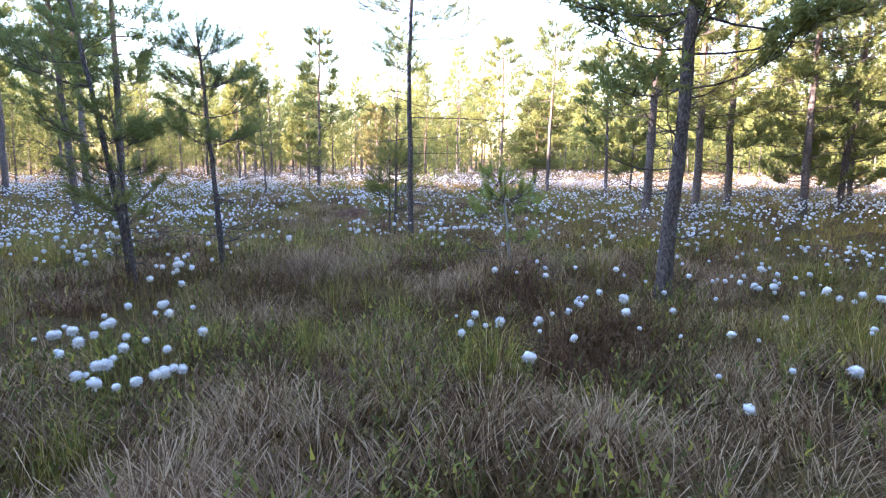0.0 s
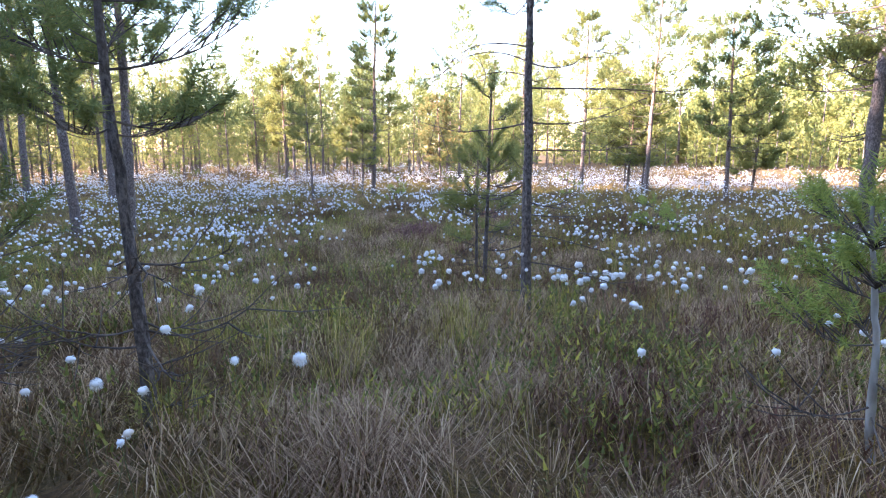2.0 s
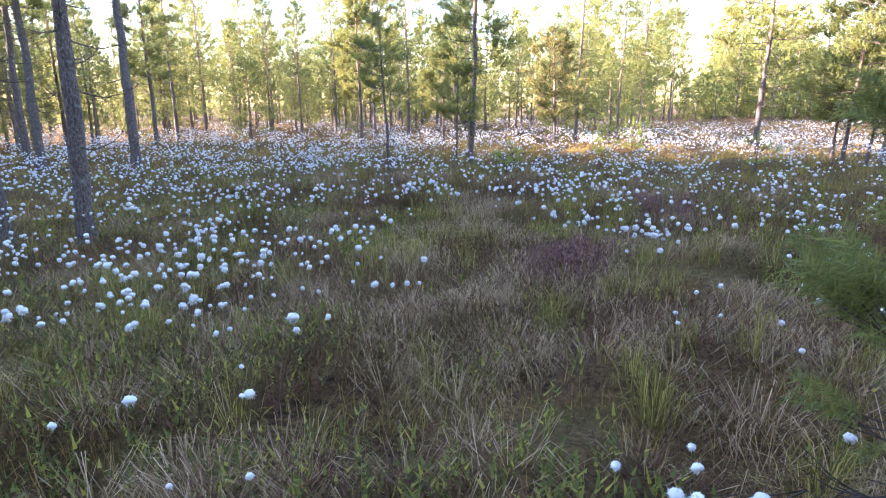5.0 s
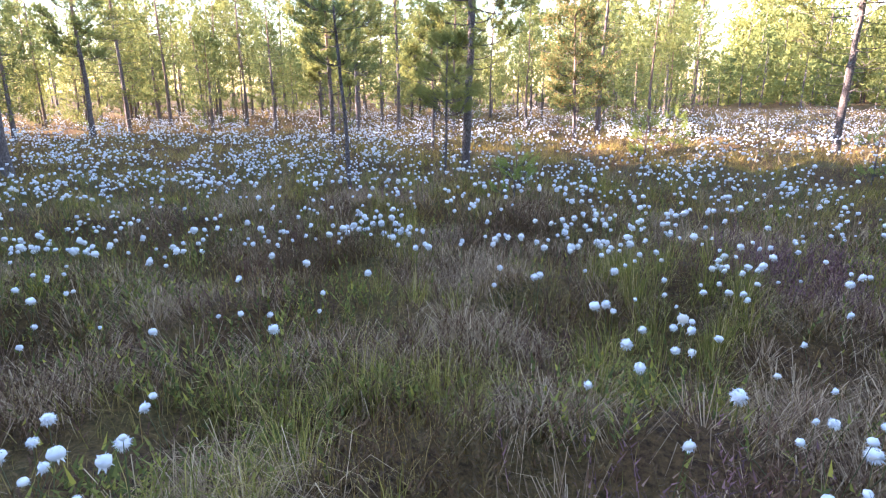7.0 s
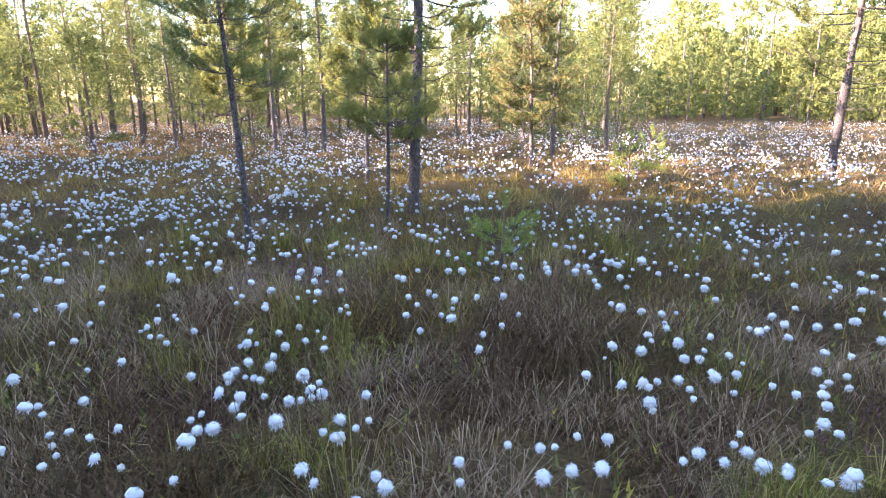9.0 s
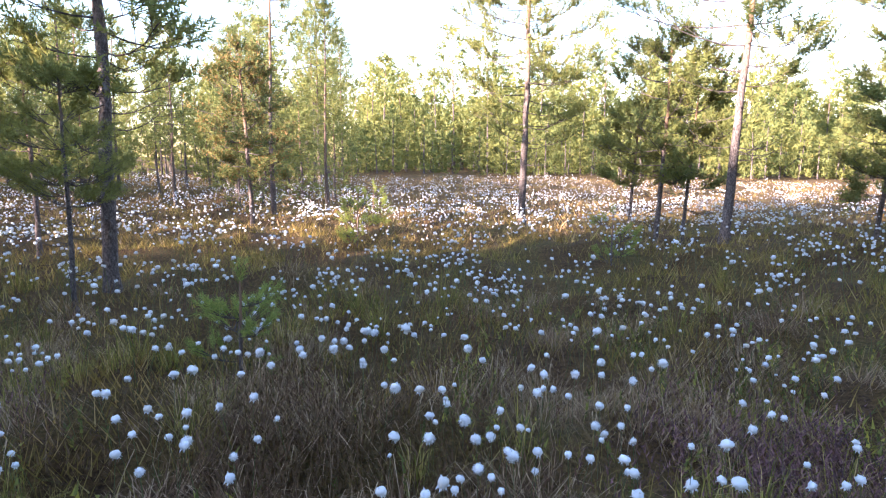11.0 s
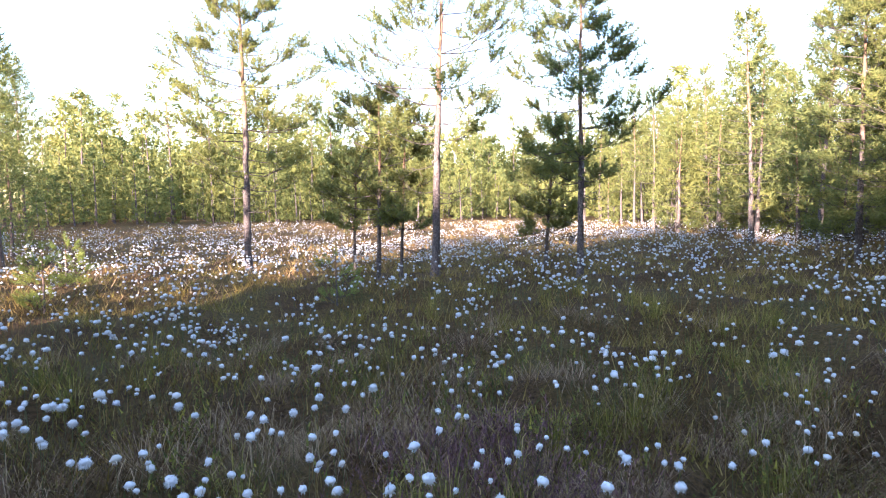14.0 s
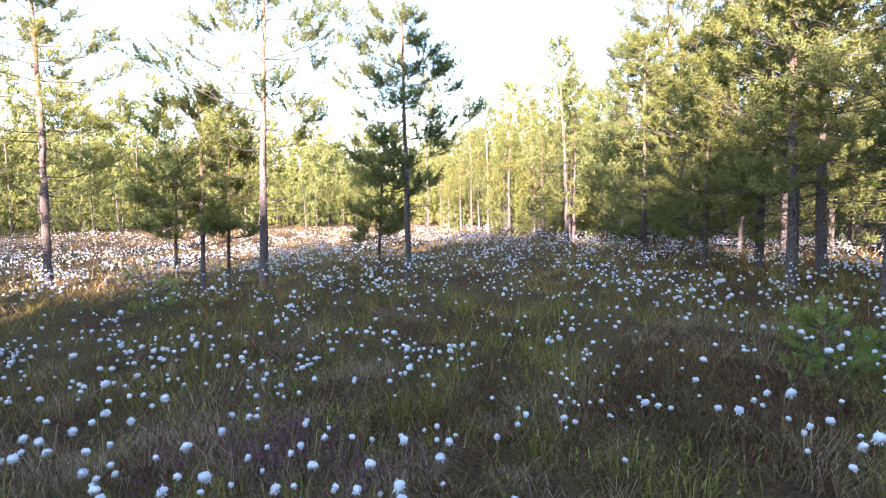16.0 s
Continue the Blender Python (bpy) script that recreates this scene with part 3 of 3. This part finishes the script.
scatter(SHADE, (-14, -5, -6, 8), 26, (0.7, 0.9), gap=1.6)
scatter(SHADE, (8.5, 24, -5, 11.5), 40, (0.7, 0.9), lambda x, y: y < 11.5, gap=1.8)


def join_wood():
    vs, fs, sl, off = [], [], [], 0
    for name, m in wood:
        for v, faces, slot in ARRAYS[name]:
            vs.append(v @ m[:3, :3].T + m[:3, 3])
            for f in faces:
                q = np.asarray(f) + off
                if q.shape[1] == 4:
                    q = np.concatenate([q[:, [0, 1, 2]], q[:, [0, 2, 3]]])
                fs.append(q)
                sl.append(np.full(len(q), slot))
            off += len(v)
    # one mesh for the distant wood and the unseen pines added as shade casters
    me = mesh_np("pine_wood", np.concatenate(vs), [np.concatenate(fs)], [BARK, TWIG, NEEDLE], np.concatenate(sl))
    tagged(new("pine_wood", me), "pine wood round the bog, with unseen pines added for shade", "wood", kind="stuff")


join_wood()
for ob in DIST + SHADE:
    for o in (*ob.children_recursive, ob):
        bpy.data.objects.remove(o)
for k, ob in enumerate(FAR):
    ob.matrix_basis = pose(-21 + 3.1 * k, 38.5 + (k * 7) % 5, 0, 0, 0, 40 * k) @ Matrix.Scale(0.72, 4)

# ---- ground plants ----


def scatter_points(n, box, rule):
    p = RNG.uniform((box[0], box[2]), (box[1], box[3]), (n, 2))
    return p[RNG.uniform(size=n) < rule(p[:, 0], p[:, 1])]


def blades(p, length, width, lay):
    """Curved grass blades of two faces at points, each thrown over to one side."""
    n = len(p)
    a = RNG.uniform(0, 6.283, n)
    L = length * RNG.uniform(0.5, 1.2, n)
    throw = L * RNG.uniform(0.1, lay, n)
    d = np.stack([np.cos(a), np.sin(a), 0 * a], 1)
    s = np.stack([-np.sin(a), np.cos(a), 0 * a], 1) * (width * RNG.uniform(0.6, 1.2, n) / 2)[:, None]
    up = np.sqrt(np.maximum(L**2 - throw**2, 0.01 * L**2))
    b = np.stack([p[:, 0], p[:, 1], ground_z(p[:, 0], p[:, 1]) - 0.02], 1)
    m = b + d * (throw * 0.35)[:, None]
    m[:, 2] += up * 0.62
    t = b + d * throw[:, None]
    t[:, 2] += up
    v = np.stack([b - s, b + s, m - s * 0.8, m + s * 0.8, t], 1).reshape(-1, 3)
    i = np.arange(n)[:, None] * 5
    return v, [i + np.array([[0, 1, 3, 2]]), i + np.array([[2, 3, 4]])]


def stuff(name, v, f, mat, label, category):
    return tagged(new(name, mesh_np(name, v, f, mat)), label, category, kind="stuff")


def tussocks(c, each, radius, length, width, droop):
    """Blades that spring from a clump and fall outwards all round it."""
    n = len(c) * each
    p = np.repeat(c, each, axis=0)
    size = np.repeat(RNG.uniform(0.65, 1.25, len(c)), each)
    a = RNG.uniform(0, 6.283, n)
    r = radius * size * RNG.uniform(0, 1, n) ** 0.7
    d = np.stack([np.cos(a), np.sin(a), 0 * a], 1)
    g = a + RNG.normal(size=n) * 0.5
    w = np.stack([np.cos(g), np.sin(g), 0 * g], 1)
    L = length * size * RNG.uniform(0.5, 1.25, n)
    side = np.stack([-np.sin(g), np.cos(g), 0 * g], 1) * (width * RNG.uniform(0.6, 1.2, n) / 2)[:, None]
    fall = np.clip(droop + RNG.normal(size=n) * 0.2, 0.05, 1.0)
    b = np.stack([p[:, 0], p[:, 1], 0 * a], 1) + d * r[:, None]
    b[:, 2] = ground_z(b[:, 0], b[:, 1]) + 0.05 * size * (1 - (r / (radius * size)) ** 2) - 0.02
    m = b + w * (L * 0.42 * fall)[:, None]
    m[:, 2] += L * (0.62 - 0.25 * fall)
    t = b + w * (L * (0.25 + 0.65 * fall))[:, None]
    t[:, 2] += L * (1.0 - 1.02 * fall)
    v = np.stack([b - side, b + side, m - side * 0.9, m + side * 0.9, t], 1).reshape(-1, 3)
    i = np.arange(n)[:, None] * 5
    return v, [i + np.array([[0, 1, 3, 2]]), i + np.array([[2, 3, 4]])]


def beside(reach):
    return lambda x, y: np.clip(1.15 - from_track(x, y) / reach, 0, 1)


# tussocks of dry and green sedge beside the walk, loose grass between them, coarser with distance
tc = scatter_points(9500, (-6, 11, 5, 29), lambda x, y: beside(5.5)(x, y) * np.clip((clump(x, y, 2) - 0.40) * 5, 0.12, 1))
v, f = tussocks(tc, 84, 0.14, 0.30, 0.0031, 0.97)
stuff("dry_tussocks", v, f, STRAW, "dry straw-coloured sedge tussocks that droop to the ground", "grass")
gc = scatter_points(9000, (-8, 13, 5, 31), lambda x, y: beside(7)(x, y) * np.clip((clump(x, y, 1) - 0.52) * 6, 0, 1) * (0.35 + 0.65 * (patchy(x, y, 3.3) > 0.5)))
v, f = tussocks(gc, 64, 0.09, 0.34, 0.0032, 0.45)
stuff("green_tussocks", v, f, GREEN, "green sedge clumps with upright fine blades", "grass")
near_c = scatter_points(15000, (-6, 11, 5, 29), lambda x, y: np.clip(1.25 - from_track(x, y) / 5, 0.06, 1) * np.clip((clump(x, y, 4) - 0.36) * 4, 0.08, 1))
near_p = np.repeat(near_c, 20, axis=0)
near_p = near_p + RNG.normal(size=near_p.shape) * 0.10
v, f = blades(near_p, 0.17, 0.0034, 1.0)
stuff("sedge_grass", v, f, GRASS, "fine sedge grass over the bog", "grass")


def spikes(p, length, width, lay):
    """Single-faced grass blades for the middle distance."""
    n = len(p)
    a, g = RNG.uniform(0, 6.283, n), RNG.uniform(0, 6.283, n)
    L = length * RNG.uniform(0.4, 1.25, n)
    sd = np.stack([np.cos(a), np.sin(a), 0 * a], 1) * (width * RNG.uniform(0.6, 1.2, n) / 2)[:, None]
    b = np.stack([p[:, 0], p[:, 1], ground_z(p[:, 0], p[:, 1]) - 0.02], 1)
    t = b + np.stack([np.cos(g) * lay, np.sin(g) * lay, 0 * g + 1], 1) * (L * RNG.uniform(0.5, 1, n))[:, None]
    return np.stack([b - sd, b + sd, t], 1).reshape(-1, 3), [np.arange(n * 3).reshape(-1, 3)]


mid_c = scatter_points(60000, (-13, 16, 4, 36), lambda x, y: np.where(from_track(x, y) > 2.5, np.clip(1.3 - from_track(x, y) / 13, 0, 1), 0) * np.clip((clump(x, y, 1) - 0.40) * 4, 0.15, 1))
mid_p = np.repeat(mid_c, 8, axis=0)
mid_p = mid_p + RNG.normal(size=mid_p.shape) * 0.09
v, f = spikes(mid_p, 0.21, 0.011, 0.6)
stuff("sedge_carpet", v, f, GRASS, "low sedge and heath carpet among the tussocks", "grass")
far_c = scatter_points(16000, (-30, 45, -4, 62), lambda x, y: np.where(from_track(x, y) > 9, np.clip(1.3 - from_track(x, y) / 40, 0.1, 1), 0))
far_p = np.repeat(far_c, 9, axis=0)
far_p = far_p + RNG.normal(size=far_p.shape) * 0.18
v, f = spikes(far_p[::2], 0.24, 0.026, 0.6)
stuff("bog_grass", v, f, GRASS, "rough bog grass between the pines", "grass")
v, f = spikes(far_p[1::2], 0.22, 0.030, 0.8)
stuff("bleached_grass", v, f, STRAW, "bleached dry grass across the open bog", "grass")


def sprigs(p, height, leaves, leaf, width):
    """Upright sprigs: a thin stem with small leaves all round."""
    n = len(p)
    h = height * RNG.uniform(0.5, 1.2, n)
    lean = RNG.normal(size=(n, 2)) * 0.3
    b = np.stack([p[:, 0], p[:, 1], ground_z(p[:, 0], p[:, 1]) - 0.02], 1)
    way = np.stack([lean[:, 0], lean[:, 1], np.ones(n)], 1) * h[:, None]
    s = np.linspace(0.2, 1, leaves)
    root = b[:, None] + way[:, None] * s[None, :, None]
    a = RNG.uniform(0, 6.283, (n, leaves))
    out = np.stack([np.cos(a), np.sin(a), RNG.uniform(0.4, 1.6, (n, leaves))], 2) * leaf * RNG.uniform(0.6, 1.2, (n, leaves, 1))
    side = np.stack([-np.sin(a), np.cos(a), 0 * a], 2) * width / 2
    tri = np.stack([root - side, root + side, root + out], 2).reshape(-1, 3)
    i = np.arange(n * leaves)[:, None] * 3
    stem = np.stack([b, b + (0.004, 0, 0), b + way], 1).reshape(-1, 3)
    j = np.arange(n)[:, None] * 3 + len(tri)
    return np.concatenate([tri, stem]), [i + np.array([[0, 1, 2]]), j + np.array([[0, 1, 2]])]


hp = scatter_points(170000, (-6, 11, 5, 29), lambda x, y: beside(5.5)(x, y) * np.clip((clump(x, y, 3) - 0.44) * 6, 0.10, 1))
v, f = sprigs(hp, 0.19, 9, 0.026, 0.009)
stuff("heather", v, f, HEATH, "brown and purplish heather sprigs on the hummocks", "heather")
HEATH_PATCHES = [  # x, y, reach, sprigs a square metre, purple
    (0.94, 17.4, 0.38, 900, 1), (2.34, 20.5, 0.60, 650, 1), (-1.2, 22.6, 0.35, 700, 1), (3.9, 18.5, 0.75, 700, 0), (0.6, 12.6, 0.42, 900, 0),
    (-1.3, 20.5, 0.55, 900, 0), (2.7, 8.6, 0.80, 650, 0), (1.6, 13.9, 0.4, 600, 0), (0.4, 21.6, 0.5, 600, 0),
]
for purple in (1, 0):
    pts = [np.array((x, y)) + RNG.normal(size=(int(d * 3.14 * r * r), 2)) * r * 0.55 for x, y, r, d, q in HEATH_PATCHES if q == purple]
    v, f = sprigs(np.concatenate(pts), 0.24, 11, 0.024, 0.008)
    if purple:
        stuff("purple_heather", v, f, PURPLE, "purplish heather clumps on the hummocks", "heather")
    else:
        stuff("brown_heather", v, f, HEATH, "dark brown heather clumps in the hollows", "heather")
sp = scatter_points(80000, (-6, 11, 5, 29), lambda x, y: beside(5)(x, y) * np.clip((clump(x, y, 5) - np.where(y < 11, 0.40, 0.50)) * 6, 0.05, 1))
v, f = sprigs(sp, 0.20, 8, 0.032, 0.016)
stuff("dwarf_shrub", v, f, SHRUB, "low grey-green dwarf shrubs on the bog", "shrub")

# ---- cottongrass ----


def head_mesh(seed, hairs, sub):
    rng = np.random.default_rng(seed)
    bm = bmesh.new()
    bmesh.ops.create_icosphere(bm, subdivisions=sub, radius=1)
    v = np.array([q.co for q in bm.verts])
    f = np.array([[q.index for q in p.verts] for p in bm.faces])
    bm.free()
    lobes = rng.normal(size=(7, 3))
    lobes /= np.linalg.norm(lobes, axis=1, keepdims=True)
    v *= (0.82 + 0.32 * np.max(np.clip(v @ lobes.T, 0, 1) ** 3, axis=1) + rng.normal(size=len(v)) * 0.07)[:, None]
    v *= np.array([1.08, 0.95, 0.86])
    if not hairs:
        return v, f
    d = rng.normal(size=(hairs, 3))
    d /= np.linalg.norm(d, axis=1, keepdims=True)
    s = np.cross(d, rng.normal(size=d.shape)) * (0.055 if hairs > 60 else 0.11)
    h = np.stack([d * 0.8 - s, d * 0.8 + s, d * rng.uniform(1.05, 1.6, (hairs, 1)) - np.array([0, 0, 0.22])], 1).reshape(-1, 3)
    return np.concatenate([v, h]), np.concatenate([f, np.arange(hairs * 3).reshape(-1, 3) + len(v)])


def heads(p, z, r, model):
    hv, hf = model
    n = len(p)
    a = RNG.uniform(0, 6.283, n)
    c, s = np.cos(a), np.sin(a)
    q = np.stack([hv[None, :, 0] * c[:, None] - hv[None, :, 1] * s[:, None], hv[None, :, 0] * s[:, None] + hv[None, :, 1] * c[:, None], np.broadcast_to(hv[None, :, 2], (n, len(hv)))], 2)
    q = q * r[:, None, None] + np.stack([p[:, 0], p[:, 1], z], 1)[:, None]
    return q.reshape(-1, 3), (np.arange(n)[:, None, None] * len(hv) + hf[None]).reshape(-1, 3)


def cotton_density(x, y):
    w = 0.5 + 0.5 * np.clip((patchy(x, y, 1.0) - 0.35) * 3, 0, 1)
    w = w * np.where(y > 30 + 0.2 * x, 0.75, 1.0)
    w = w * np.where((y < 12.5) & (np.abs(x - 1.6) < 2.2), 0.45, 1.0) * np.where(y < 9.5, 0.5, 1.0)
    return np.where((x < 0.6) & (y > 13) & (y < 22), 1.5, 1.0) * np.where((x < -1.2) & (y >= 22) & (y < 30), 2.0, 1.0) * w * np.where((x > 1.2) & (y > 18) & (y < 26.5), 0.8, 1.0)


cc = scatter_points(30000, (-26, 40, 6, 60), lambda x, y: cotton_density(x, y) * np.clip(1.35 - from_track(x, y) / 30, 0.0, 1))
cn = np.where(RNG.uniform(size=len(cc)) < 0.5, RNG.integers(1, 4, len(cc)), RNG.integers(4, 14, len(cc)))
cp = np.repeat(cc, cn, axis=0)
cp = cp + RNG.normal(size=cp.shape) * np.repeat(RNG.uniform(0.06, 0.22, len(cc)), cn)[:, None]
tufted = np.repeat(gc, RNG.integers(0, 4, len(gc)), axis=0)
cp = np.concatenate([cp[RNG.uniform(size=len(cp)) < np.where(from_track(cp[:, 0], cp[:, 1]) < 3.5, 0.45, 0.9)], tufted + RNG.normal(size=tufted.shape) * 0.11])
cp = cp[from_track(cp[:, 0], cp[:, 1]) > 0.55 + 1.1 * RNG.uniform(size=len(cp))]
BESIDE = [  # clumps that stand close to the walk
    (0.2, 8.4), (0.6, 8.2), (0.9, 7.7), (2.0, 8.1), (3.3, 7.5), (4.4, 8.8), (2.5, 8.3), (1.1, 9.5), (0.1, 9.6), (0.8, 10.4),
    (2.6, 9.8), (1.3, 10.0), (0.1, 9.8), (1.1, 12.7), (-0.1, 14.1), (0.0, 13.3), (1.1, 13.3), (2.3, 14.6), (1.8, 12.9), (2.3, 13.0),
    (-1.2, 16.8), (-0.4, 16.4), (-0.1, 16.9), (1.6, 17.3), (-0.9, 17.2), (1.1, 18.7), (1.1, 18.1), (-0.4, 18.4), (-0.9, 17.6), (-0.9, 20.4),
    (-0.8, 19.4), (0.9, 19.4), (0.1, 20.2), (-0.6, 20.8), (-0.1, 21.4), (1.4, 20.9), (0.8, 20.6), (0.9, 14.0), (1.2, 14.6), (1.4, 14.0),
    (1.7, 13.6), (0.5, 19.9), (0.3, 19.5), (1.1, 19.6), (-0.7, 19.2), (2.3, 19.6), (1.1, 21.1), (3.1, 19.5), (1.9, 21.2), (0.8, 21.5),
]
close = np.repeat(np.array(BESIDE), RNG.integers(2, 7, len(BESIDE)), axis=0)
close = close + RNG.normal(size=close.shape) * (0.2, 0.14)
THICK = [  # the thickest stands beside the walk: x, y, reach, heads
    (0.35, 8.2, 0.30, 16), (0.6, 7.9, 0.22, 8), (1.75, 18.1, 0.25, 14), (2.43, 12.75, 0.32, 24), (-1.1, 21.05, 0.2, 15), (-1.6, 20.6, 0.2, 6), (-0.42, 20.3, 0.2, 8),
    (0.27, 20.2, 0.16, 7), (1.05, 20.2, 0.25, 9), (0.83, 22.36, 0.42, 28), (0.06, 22.3, 0.25, 10), (4.06, 20.4, 0.35, 18), (2.03, 21.93, 0.35, 12), (2.6, 19.74, 0.2, 6),
]
close = np.concatenate([close] + [np.array((x, y)) + RNG.normal(size=(n, 2)) * r * 0.7 for x, y, r, n in THICK])
close = close[from_track(close[:, 0], close[:, 1]) > 0.4]
cp = np.concatenate([close, cp])
cd = from_track(cp[:, 0], cp[:, 1])
ch = ground_z(cp[:, 0], cp[:, 1]) + RNG.uniform(0.22, 0.42, len(cp))
ch[:len(close)] = ground_z(close[:, 0], close[:, 1]) + 0.29
cr = np.clip(0.0148 * np.exp(RNG.normal(size=len(cp)) * 0.27), 0.009, 0.029)
order = np.concatenate([np.arange(len(close)), len(close) + np.argsort(cd[len(close):])])
single, rest = order[:300], order[300:]
near, away = rest[cd[rest] < 8], rest[cd[rest] >= 8]
by, on = near[cd[near] < 3.2], near[cd[near] >= 3.2]
va, fa = heads(cp[by], ch[by], cr[by], head_mesh(1, 40, 2))
vb, fb = heads(cp[on], ch[on], cr[on], head_mesh(3, 16, 1))
v, f = np.concatenate([va, vb]), np.concatenate([fa, fb + len(va)])
stuff("cottongrass_heads", v, [f], COTTON, "white fluffy cottongrass heads on the bog", "cottongrass")
mid_h, far_h = away[cd[away] < 16], away[cd[away] >= 16]
v, f = heads(cp[mid_h], ch[mid_h], cr[mid_h] * 1.1, head_mesh(2, 0, 1))
stuff("cottongrass_field", v, [f], COTTON, "white cottongrass heads across the clearing", "cottongrass")
OCTA = (np.array([[1, 0, 0], [0, 1.1, 0], [-0.9, 0, 0], [0, -1, 0], [0, 0, 0.9], [0, 0, -0.8]]), np.array([[0, 1, 4], [1, 2, 4], [2, 3, 4], [3, 0, 4], [1, 0, 5], [2, 1, 5], [3, 2, 5], [0, 3, 5]]))
v, f = heads(cp[far_h], ch[far_h], cr[far_h] * 1.25, OCTA)
stuff("distant_cottongrass", v, [f], COTTON, "distant white cottongrass at the wood's edge", "cottongrass")


def stems(p, z):
    b = np.stack([p[:, 0] + RNG.normal(size=len(p)) * 0.05, p[:, 1] + RNG.normal(size=len(p)) * 0.05, ground_z(p[:, 0], p[:, 1]) - 0.02], 1)
    t = np.stack([p[:, 0], p[:, 1], z], 1)
    m = (b + t) / 2 + RNG.normal(size=b.shape) * 0.015
    return tubes(np.stack([b, m, t], 1), np.broadcast_to(np.array([0.0016, 0.0014, 0.0012]), (len(p), 3)), 3)


v, f = stems(cp[near], ch[near])
stuff("cottongrass_stems", v, [f], STEM, "thin cottongrass stems among the sedge", "cottongrass")
MODELS = []
for k in range(10):
    hv, hf = head_mesh(20 + k, 320, 2)
    sv, sf = tubes(np.array([[[RNG.normal() * 0.05, RNG.normal() * 0.05, -0.34], [0.01, 0.0, -0.15], [0, 0, 0]]]), np.array([[0.0016, 0.0015, 0.0012]]), 5)
    MODELS.append((mesh_np("head", hv * (0.0105 + 0.0013 * k), [hf], COTTON), mesh_np("stem", sv, [sf], STEM)))
for k, i in enumerate(single):
    g = new("cottongrass")
    g.empty_display_size = 0.03
    g.matrix_basis = pose(cp[i, 0], cp[i, 1], ch[i], 0, 0, RNG.uniform(0, 360))
    tagged(g, "white fluffy cottongrass tuft on a thin stem", "cottongrass", "cottongrass beside the walk")
    a, b = MODELS[(k * 7) % 10]
    part("head", a, g)
    part("stem", b, g)
